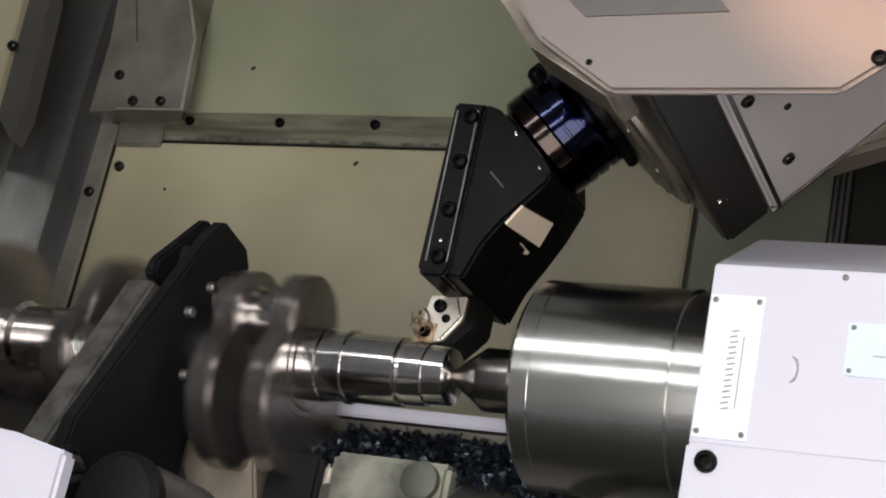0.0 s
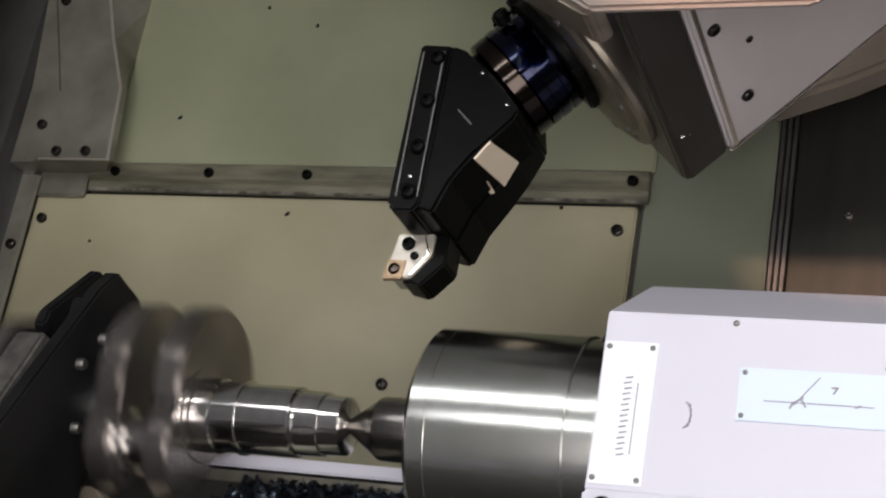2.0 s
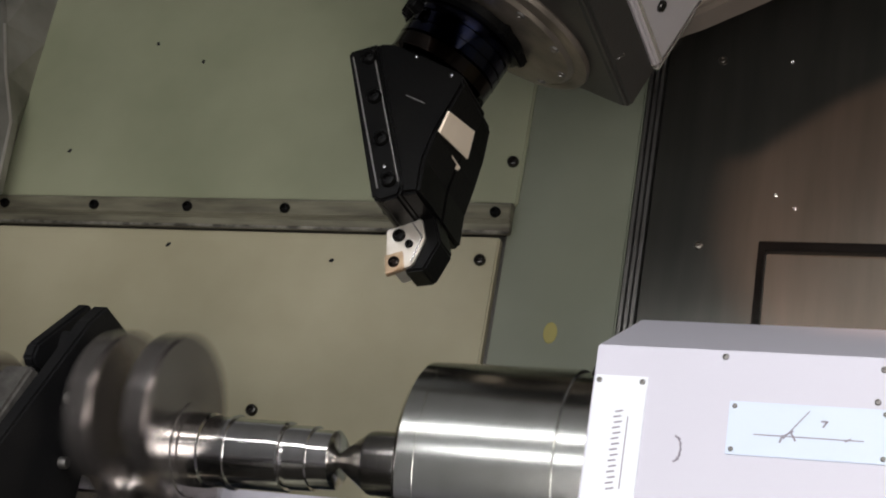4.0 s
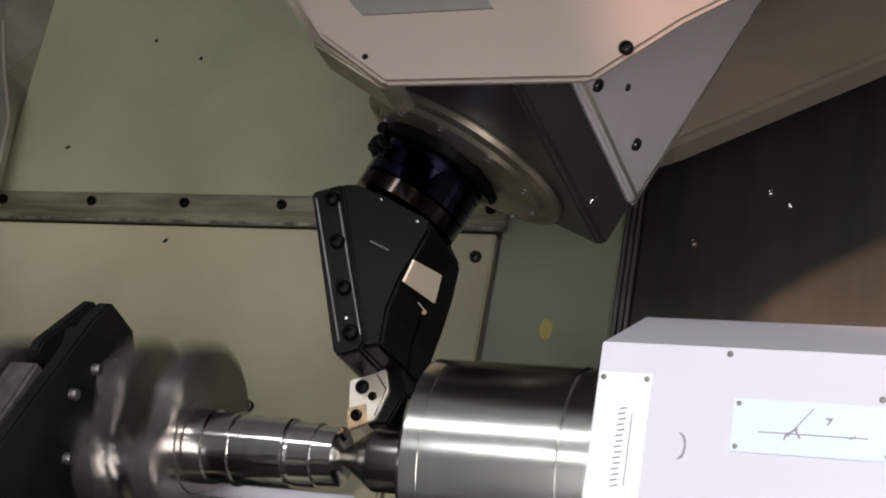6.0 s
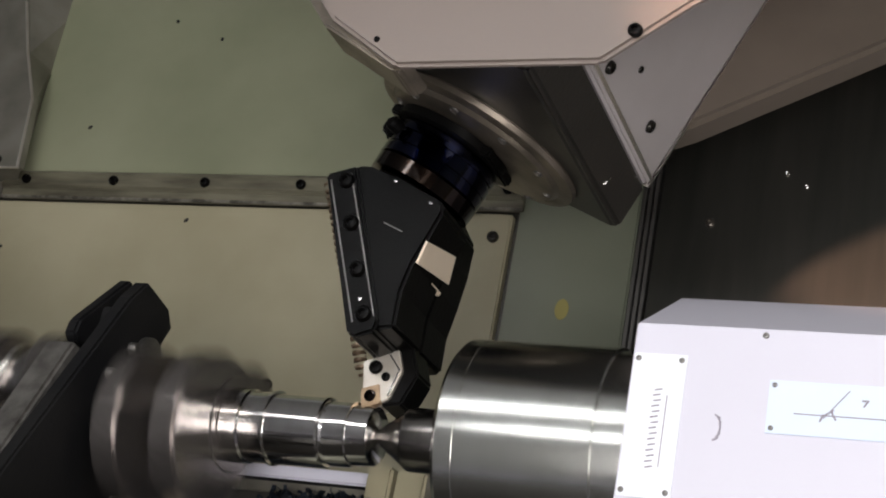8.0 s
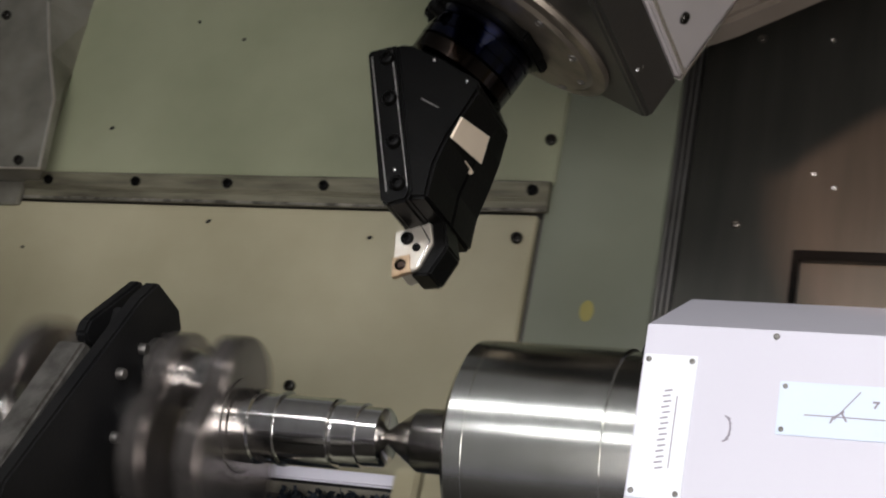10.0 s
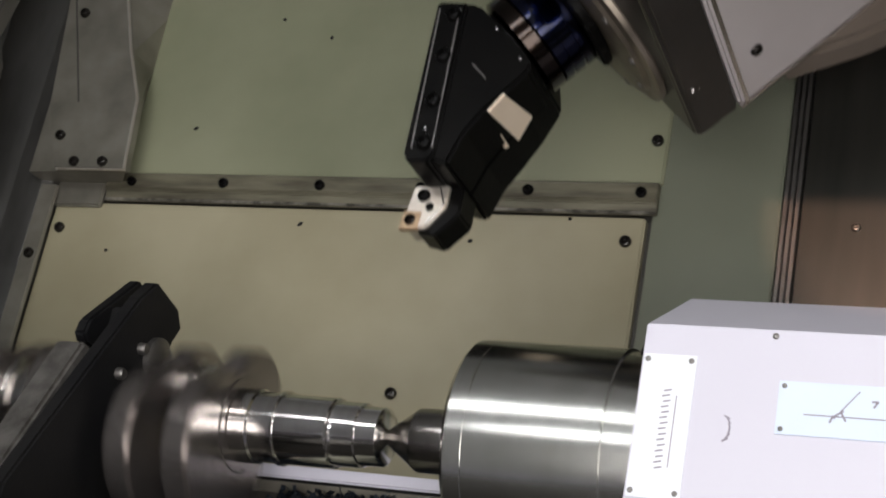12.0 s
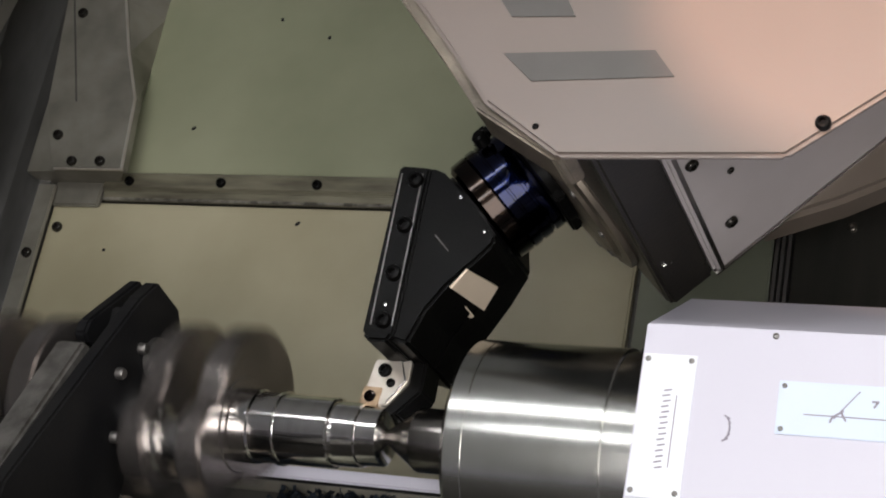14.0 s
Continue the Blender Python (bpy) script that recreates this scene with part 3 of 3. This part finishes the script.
# ---- tailstock ----
def tailstock():
    c = thing("tailstock", "white enamelled tailstock with a steel quill sleeve and labels", "tailstock")
    part("housing", prism([(0.079, 0.105), (0.150, -0.020), (0.150, -0.20), (-0.45, -0.20), (-0.45, 0.103), (-0.062, 0.103), (-0.062, 0.105)], 0.241, 1.0, "x", 0.002), WHITE, c, "white enamel housing")
    part("lower_cover", block(0.240, 1.0, -0.45, -0.0625, 0.098, 0.1075, 0.002), WHITE, c, "white lower cover")
    part("sleeve", turned([(0.080, 0.060), (0.080, 0.0855), (0.084, 0.0895), (0.0985, 0.0895), (0.0990, 0.0890), (0.0995, 0.0895), (0.2119, 0.0895), (0.2124, 0.0870), (0.2408, 0.0870)], 96), SLEEVE, c, "ground steel quill sleeve", True)
    part("collar_ring", turned([(0.2200, 0.060), (0.2200, 0.089), (0.223, 0.093), (0.2405, 0.093), (0.2405, 0.06)], 72, Matrix.Translation((0, 0.026, -0.034))), BLACK, c, "black collar ring", True)
    screws("knob", c, [(0.257, -0.076, 0.108)], 0.0085, BLACK, "black round plug")
    screws("cover_screw", c, [(0.340, 0.074, 0.1052), (0.455, 0.070, 0.1052), (0.452, 0.045, 0.1052)], 0.0024, DULL)
    scale = part("scale_plate", block(0.2425, 0.2835, -0.0575, 0.0545, 0.1050, 0.1064, 0.0004), LABEL, c, "pale printed scale plate")
    screws("plate_screw", c, [(0.2460, 0.0500, 0.1064), (0.2795, 0.0500, 0.1064), (0.2460, -0.053, 0.1064), (0.2795, -0.053, 0.1064)], 0.0022, DULL)
    tick = part("print_bar", block(-0.0030, 0.0030, -0.0006, 0.0006, 0, 0.0003), INK, scale)
    spots = [(0.2645 - 0.0010 * (i % 2), 0.026 - 0.0043 * i) for i in range(15)]
    tick.matrix_basis = pose(*spots[0], 0.1064, 0, 0, 12)
    for x, y in spots[1:]:
        again("print_bar", tick, scale, pose(x, y, 0.1064, 0, 0, 12))
    part("print_line", block(0.2712, 0.2720, -0.034, 0.022, 0.1064, 0.1067), INK, scale)
    plate = part("drawing_plate", block(0.3465, 0.462, -0.0015, 0.0395, 0.1050, 0.1064, 0.0004), BLUELABEL, c, "blue-white plate with a line drawing")
    screws("plate_screw", c, [(0.3505, 0.0355, 0.1064), (0.3505, 0.0025, 0.1064), (0.458, 0.0355, 0.1064), (0.458, 0.0025, 0.1064)], 0.0019, DULL)
    part("print_line", block(0.366, 0.444, 0.0142, 0.0150, 0.1064, 0.1067), INK, plate)
    dash = block(-0.014, 0.014, -0.0004, 0.0004, 0, 0.0003)
    dash.transform(pose(0.396, 0.0235, 0.1064, 0, 0, 52))
    part("print_line", dash, INK, plate)
    for x, y, wide, turn in ((0.3905, 0.0165, 0.009, 35), (0.3945, 0.0145, 0.007, -60), (0.416, 0.0275, 0.005, 0), (0.4165, 0.0255, 0.006, 60), (0.433, 0.0145, 0.005, 20), (0.386, 0.0125, 0.006, 70)):
        bar = block(-wide / 2, wide / 2, -0.0007, 0.0007, 0, 0.0003)
        bar.transform(pose(x, y, 0.1065, 0, 0, turn))
        part("print_bar", bar, INK, plate)
    hook = bmesh.new()
    for i in range(6):
        a = radians(-60 + 24 * i)
        bit = pose(0.3085 + 0.010 * math.cos(a) * 0.5, 0.010 * math.sin(a), 0.1054, 0, 0, math.degrees(a) + 90)
        bmesh.ops.create_cube(hook, size=1, matrix=bit @ Matrix.Diagonal((0.005, 0.0012, 0.0008, 1)))
    part("hook_mark", hook, INK, c, "small curved black scratch mark")
    return c


tailstock()


def live_center():
    c = thing("live_center", "ground steel live centre in the tailstock quill", "lathe centre")
    part("body", turned([(0.0275, 0.0270), (0.030, 0.0278), (0.064, 0.0278), (0.0645, 0.0265), (0.082, 0.0265)], 64), CENTRE, c, "", True)
    part("cone", turned([(-0.004, 0.004), (0.001, 0.0085), (0.0275, 0.0268)], 64), CENTRE, c, "ground cone point", True)
    return c


live_center()


# ---- crankshaft: turns about the spindle axis ----
def crankshaft():
    c = thing("crankshaft", "forged steel crankshaft with turned bright journals, spinning between centres", "crankshaft")
    part("snout", turned([(-0.145, 0.031), (-0.1425, 0.0335), (-0.126, 0.0335), (-0.1245, 0.0315), (-0.104, 0.0315), (-0.1035, 0.0335), (-0.1005, 0.0335), (-0.100, 0.0312), (-0.050, 0.0312), (-0.0485, 0.0300), (-0.0480, 0.0275), (-0.045, 0.0270), (-0.0445, 0.0286),
                          (-0.024, 0.0284), (-0.0235, 0.0262), (-0.0045, 0.0258), (-0.0020, 0.0222), (-0.002, 0.006)], 72), STEEL, c, "bright turned snout with grooves", True)

    part("thrust_face", turned([(-0.1500, 0.0450), (-0.1465, 0.0452), (-0.1440, 0.0425), (-0.1435, 0.030)], 64), CAST, c, "machined thrust face", True)

    def web(x0, x1, turn):
        """A crank web: a pin lobe on one side and a broad counterweight on the other."""
        def reach(a, centre, rad):
            """How far a ray from the axis at angle a goes inside a disc set off to one side."""
            root = rad * rad - (centre * math.sin(a)) ** 2
            return centre * math.cos(a) + math.sqrt(root) if root > 0 else 0.0

        pts = []
        for i in range(56):
            a = 2 * math.pi * i / 56
            rad = max(0.044, reach(a, -0.034, 0.071), reach(a, 0.038, 0.043))
            pts.append((rad * math.cos(a + turn), rad * math.sin(a + turn)))
        part("crank_web", prism(pts, x0, x1, "x", 0.003), CAST, c, "dark forged crank web with counterweight", True)

    def pin(x0, x1, turn, rad=0.026, throw=0.038):
        part("crank_pin", turned([(x0, rad + 0.003), (x0 + 0.003, rad), (x1 - 0.003, rad), (x1, rad + 0.003)], 40, Matrix.Translation((0, throw * math.cos(turn), throw * math.sin(turn)))), STEEL, c, "bright crank pin", True)

    def main(x0, x1):
        part("main_journal", turned([(x0, 0.036), (x0 + 0.004, 0.0315), (x1 - 0.004, 0.0315), (x1, 0.036)], 56), STEEL, c, "bright main journal", True)

    x = -0.145
    for k, turn in enumerate((0.0, math.pi * 2 / 3, math.pi * 4 / 3, 0.0)):
        web(x - 0.026, x, turn)
        pin(x - 0.058, x - 0.026, turn)
        web(x - 0.084, x - 0.058, turn)
        main(x - 0.160, x - 0.084)
        x -= 0.160
    return c


CRANK = crankshaft()


# ---- steady rest and bed ----
def steady_rest():
    c = thing("steady_rest", "matt black two-plate steady rest arm reaching over the crankshaft", "steady rest")
    part("front_plate", prism([(-0.42, 0.215), (-0.112, 0.1775), (0.0953, 0.0575), (0.119, 0.037), (0.110, -0.008), (0.094, -0.021), (0.076, -0.012), (0.002, 0.005), (-0.075, 0.008), (-0.14, 0.010), (-0.42, 0.020)], -0.262, -0.246, "x", 0.0025), MATTBLACK, c, "matt black front plate with a chamfered corner")
    part("rear_plate", prism([(0.130, 0.011), (0.127, -0.002), (0.075, 0.0), (0.045, 0.03), (0.045, 0.066), (0.052, 0.0745), (0.066, 0.072)], -0.297, -0.284, "x", 0.0025), MATTBLACK, c, "matt black rear plate")
    part("spacer", block(-0.284, -0.262, 0.06, 0.09, 0.022, 0.045, 0.002), MATTBLACK, c)
    part("support_arm", prism([(0.036, 0.100), (-0.112, 0.1735), (-0.42, 0.325), (-0.42, 0.275), (-0.112, 0.128), (0.030, 0.062)], -0.293, -0.263, "x", 0.003), BRUSHED, c, "scuffed grey steel support arm under the plates")
    part("roller", turned([(-0.292, 0.017), (-0.290, 0.020), (-0.240, 0.020), (-0.238, 0.017)], 32, Matrix.Translation((0, 0.052, 0.012))), DULL, c, "steel support roller", True)
    for y, z in (((0.0525, 0.0387), (0.0198, 0.0633), (-0.0343, 0.0462))):
        part("guide_stud", turned([(-0.250, 0.0055), (-0.241, 0.0055), (-0.239, 0.0045), (-0.239, 0.002)], 20, Matrix.Translation((0, y, z))), DULL, c, "steel guide stud", True)
    return c


steady_rest()


def bed():
    c = thing("lathe_bed", "oily grey lathe bed with a bright way edge", "lathe bed", kind="structure")
    part("way_edge", block(-1.0, 0.9, -0.017, -0.004, -0.20, -0.115, 0.002), WHITE, c, "pale edge of the bed cover")
    part("edge_gap", block(-1.0, 0.9, -0.0195, -0.0172, -0.20, -0.1165), MATTBLACK, c, "black gap under the pale edge")
    part("lower_edge", block(-1.0, 0.9, -0.0310, -0.0197, -0.121, -0.1175, 0.001), GUARD, c, "grey lower edge of the bed cover")
    part("bed_side", block(-1.0, 0.9, -0.45, -0.0185, -0.22, -0.122), DARKSHEET, c, "dark bed side under the edge")
    part("trough", block(-1.0, 0.9, -0.45, -0.30, -0.12, 0.30), DARKSHEET, c, "dark chip trough")
    return c


bed()


def chip_pile():
    """Curled bits heaped under the work, as one sheet of many small pieces."""
    rng = random.Random(4)
    bm = bmesh.new()
    for _ in range(2600):
        x, z = rng.uniform(-0.15, 0.10), rng.uniform(-0.118, -0.03)
        y = -0.023 - (z + 0.118) * 0.62 - rng.uniform(0, 0.012) - max(0, x - 0.04) * 0.3
        m = pose(x, y, z, rng.uniform(0, 360), rng.uniform(0, 360), rng.uniform(0, 360)) @ Matrix.Diagonal((rng.uniform(0.002, 0.005), rng.uniform(0.0012, 0.003), 0.0006, 1))
        v = [bm.verts.new(m @ Vector(p)) for p in ((-1, -1, 0), (1, -1, 0.6), (1, 1, 0), (-1, 1, 0.6))]
        bm.faces.new(v[:3]), bm.faces.new((v[0], v[2], v[3]))
    ob = part("chip_pile", bm, CHIP, None, "heap of small blue-black steel chips on the bed")
    ob.matrix_world = BED
    tagged(ob, "heap of small blue-black steel chips on the bed", "metal chips", kind="stuff")
    base = thing("chip_tray", "dark steel tray under the heap of chips", "tray")
    part("tray", prism([(-0.04, -0.118), (-0.105, -0.02), (-0.30, -0.02), (-0.30, -0.118)], -0.16, 0.11, "x"), DARKSHEET, base)


chip_pile()


def block_fixture():
    c = thing("green_casting", "worn grey-green casting with a round plug beside the chips", "machine casting")
    part("casting", prism([(-0.070, -0.058), (-0.073, -0.018), (-0.30, -0.018), (-0.30, -0.058)], -0.112, 0.003, "x", 0.005), GREEN, c)
    part("plug", turned([(0, 0.017), (0.008, 0.017), (0.010, 0.014), (0.010, 0.003)], 28, Matrix.Translation((-0.0205, -0.092, -0.017)) @ Z_UP), PLUG, c, "round dark green plug", True)
    part("lug", prism([(-0.079, -0.05), (-0.085, -0.022), (-0.30, -0.022), (-0.30, -0.05)], -0.122, -0.113, "x", 0.003), SILVER, c, "chipped bright edge of the casting")
    d = thing("oily_bracket", "oily cream cast-iron bracket below the crankshaft", "bracket")
    part("foot", prism([(-0.274, -0.068), (-0.262, -0.068), (-0.241, -0.081), (-0.214, -0.092), (-0.198, -0.084), (-0.186, -0.125), (-0.180, -0.30), (-0.252, -0.30), (-0.257, -0.132), (-0.272, -0.100)], -0.06, -0.03, "z", 0.003), CREAMIRON, d)
    part("machined_edge", prism([(-0.2815, -0.069), (-0.2745, -0.068), (-0.2725, -0.098), (-0.2800, -0.101)], -0.045, -0.028, "z", 0.001), SILVER, d, "bright machined edge")
    part("web", block(-0.172, -0.118, -0.30, -0.079, -0.06, -0.012, 0.004), MATTBLACK, d, "black rear web")
    g = thing("round_boss", "dark oily round boss beside the steady rest", "machine boss")
    part("boss_body", turned([(-0.10, 0.035), (-0.012, 0.035), (-0.010, 0.033)], 40, Matrix.Translation((-0.156, -0.180, 0.222)) @ Z_UP), DARKSHEET, g, "", True)
    part("boss_cap", turned([(-0.0098, 0.037), (0.0, 0.037), (0.006, 0.032), (0.009, 0.020), (0.010, 0.004)], 40, Matrix.Translation((-0.156, -0.180, 0.222)) @ Z_UP), MATTBLACK, g, "matt black cap", True)
    h = thing("hose_end", "black coiled coolant hose end with a bright clip", "hose")
    for k in range(4):
        ring = turned([(0, 0.011), (0.002, 0.0128), (0.005, 0.0128), (0.007, 0.011)], 24, Matrix.Translation((-0.222 + 0.006 * k, -0.150 - 0.007 * k, 0.215)) @ Matrix.Rotation(radians(-50), 4, "Z"))
        part("hose_ring", ring, DULL if k == 1 else MATTBLACK, h, "", True)
    e = thing("white_cover", "white enamelled sheet cover in front of the bed", "machine cover")
    part("sheet", prism([(-0.50, -0.158), (-0.205, -0.160), (-0.165, -0.163), (-0.119, -0.172), (-0.118, -0.45), (-0.50, -0.45)], 0.330, 0.346, "z", 0.003), WHITE, e)
    return c


block_fixture()


# ---- chips that fly while the tool cuts ----
CURL = shader("straw_tinted_chip", (0.26, 0.19, 0.13), 0.3, 0.7, (0.12, 0.07, 0.04), 0.8, 120, 500, 0.05)


def ribbon(points, half, up):
    """A thin ribbon along points, standing along up, closed on all sides."""
    bm = bmesh.new()
    rings = []
    for i, p in enumerate(points):
        side = (points[min(i + 1, len(points) - 1)] - points[max(i - 1, 0)]).cross(up).normalized() * 0.0003
        rings.append([bm.verts.new(p + side * a + up * half * b) for a, b in ((1, 1), (-1, 1), (-1, -1), (1, -1))])
    for p, q in zip(rings, rings[1:]):
        for i in range(4):
            bm.faces.new((p[i], p[(i + 1) % 4], q[(i + 1) % 4], q[i]))
    bm.faces.new(rings[0]), bm.faces.new(rings[-1][::-1])
    return bm


def chip_coil():
    """A long coiled chip that the cut sends up behind the tool. Its axis is x, its upper end at zero."""
    steps, turns, long = 12, 28, 0.205
    pts = [Vector((-long * i / (steps * turns), 0.0062 * math.cos(2 * math.pi * i / steps), 0.0062 * math.sin(2 * math.pi * i / steps))) for i in range(steps * turns)]
    ob = part("chip_coil", ribbon(pts, 0.0014, Vector((1, 0, 0))), CURL, None)
    return tagged(ob, "long straw-coloured coiled steel chip rising from the cut", "metal chip")


def chip_nest():
    rng = random.Random(12)
    bits = []
    for k in range(7):
        rad, n = rng.uniform(0.004, 0.0085), 14
        m = pose(rng.uniform(-0.012, 0.006), rng.uniform(-0.004, 0.016), rng.uniform(-0.002, 0.008), rng.uniform(-60, 60), rng.uniform(-60, 60), rng.uniform(0, 360))
        b = ribbon([Vector((rad * math.cos(5.2 * i / n), rad * math.sin(5.2 * i / n), 0.004 * i / n)) for i in range(n)], 0.0013, Vector((0, 0, 1)))
        b.transform(m)
        bits.append(b)
    ob = part("chip_nest", joined(*bits), CURL, None)
    return tagged(ob, "small tangle of brown curled chips at the cutting edge", "metal chip")


COIL, NEST = chip_coil(), chip_nest()


# ---- what moves ----
SLIDES = [(0, -0.0087), (0.5, -0.0091), (0.6, -0.008), (0.7, 0.031), (0.8, 0.0332), (1, 0.0332), (1.3, 0.037), (1.5, 0.039), (2, 0.0397), (2.7, 0.0395), (2.8, 0.022), (2.9, -0.013), (3.0, -0.051), (3.1, -0.077), (3.2, -0.089), (3.5, -0.100),
          (5.3, -0.1045), (5.5, -0.1055), (6, -0.1126), (6.5, -0.1161), (7, -0.1216), (7.5, -0.128), (8.4, -0.136), (9.4, -0.137), (9.8, -0.133), (10, -0.117), (10.1, -0.081), (10.2, -0.0386), (10.3, -0.0075), (10.4, -0.001), (10.5, 0.0), (11.8, 0.0),
          (12, 0.0062), (12.2, 0.027), (12.5, 0.0278), (12.7, 0.021), (12.8, 0.018), (13, 0.0146), (13.5, 0.0088), (14, 0.0028)]
LIFTS = [(0, -0.187), (0.5, -0.1839), (0.9, -0.183), (1.0, -0.1623), (1.1, -0.122), (1.2, -0.082), (1.5, -0.0785), (2.7, -0.0775), (2.8, -0.0667), (2.9, -0.0356), (3.0, 0.004), (3.1, 0.040), (3.2, 0.0506), (3.5, 0.050), (4.6, 0.012),
         (5.3, 0.0007), (5.5, -0.0031), (5.6, -0.006), (5.7, -0.0205), (5.8, -0.0578), (5.9, -0.0992), (6, -0.1128), (6.5, -0.1169), (7, -0.114), (7.9, -0.1145), (8.4, -0.105), (8.9, -0.03), (9.4, -0.004), (9.8, -0.0041), (10, 0.003), (10.1, -0.010), (10.2, -0.006), (10.3, 0.002),
         (10.5, 0.0), (11.8, 0.0), (12, -0.0198), (12.1, -0.052), (12.2, -0.082), (12.5, -0.0859), (12.6, -0.120), (12.7, -0.155), (12.8, -0.184), (13, -0.1889), (14, -0.19)]
SWINGS = [(0, 0), (2.7, 0), (2.8, 2.5), (2.9, 8), (3.0, 14.2), (3.1, 18.6), (3.2, 20.5), (9.8, 20.5), (10.0, 17.6), (10.1, 11.6), (10.2, 6.0), (10.3, 1.0), (10.4, 0), (14, 0)]


def value(rows, t):
    for (a, p), (b, q) in zip(rows, rows[1:]):
        if t <= b:
            return p + (q - p) * (t - a) / (b - a)
    return rows[-1][1]


def motions():
    times = sorted({t for rows in (SLIDES, LIFTS, SWINGS) for t, _ in rows})
    walk(CARRIAGE, [(t, BED @ pose(d, 0, 0)) for t, d in SLIDES])
    walk(RAM, [(t, BED @ pose(value(SLIDES, t), value(LIFTS, t), 0)) for t in times])
    for swung in (HEAD, TOOL):
        walk(swung, [(t, BED @ pose(PIVOT[0] + value(SLIDES, t), PIVOT[1] + value(LIFTS, t), 0, 0, 0, value(SWINGS, t))) for t in times])
    lean = math.degrees(math.atan2(0.191, -0.0755))
    ends = [(0, -0.34), (6.85, -0.34), (7.05, 0.02), (7.2, 0.13), (7.4, 0.185), (7.6, 0.225), (8.0, 0.235), (8.3, 0.10), (8.6, -0.34), (14, -0.34)]
    way = Vector((-0.0755, 0.191, 0)).normalized()
    walk(COIL, [(t, BED @ pose(-0.0385 + way.x * d, 0.0420 + way.y * d, -0.042, 0, 0, lean)) for t, d in ends])
    spots = [(0, -0.042, 0.040, 0.008, 0), (0.2, -0.044, 0.038, 0.010, 35), (0.42, -0.048, 0.040, 0.010, 70), (0.47, -0.06, -0.12, -0.05, 120), (0.7, -0.06, -0.12, -0.05, 180), (14, -0.06, -0.12, -0.05, 180)]
    walk(NEST, [(t, BED @ pose(x, y, z, 0, 0, a)) for t, x, y, z, a in spots])
    # the work turns at about three hundred a minute: where the crank pin stands, in degrees, time by time
    pins = [(0, 10), (0.5, 45), (1, 105), (1.5, 110), (2, 160), (2.5, 100), (3, 152), (5.5, 150), (6, 145), (6.5, 72), (7, 310), (7.5, 105),
            (10, 10), (10.5, 300), (11, 162), (11.5, 165), (12, 330), (12.5, 10), (13, 10), (13.5, 75), (14, 140)]
    angle, turned_to = [], pins[0][1]
    for (t0, a0), (t1, a1) in zip(pins, pins[1:]):
        usual = 1800 * (t1 - t0)
        swept = usual + (a1 - a0 - usual + 180) % 360 - 180
        steps = round((t1 - t0) * 30)
        angle += [turned_to + swept * i / steps for i in range(steps)]
        turned_to += swept
    angle.append(turned_to)
    walk(CRANK, [(i / 30, BED @ pose(0, 0, 0, a)) for i, a in enumerate(angle)])


motions()
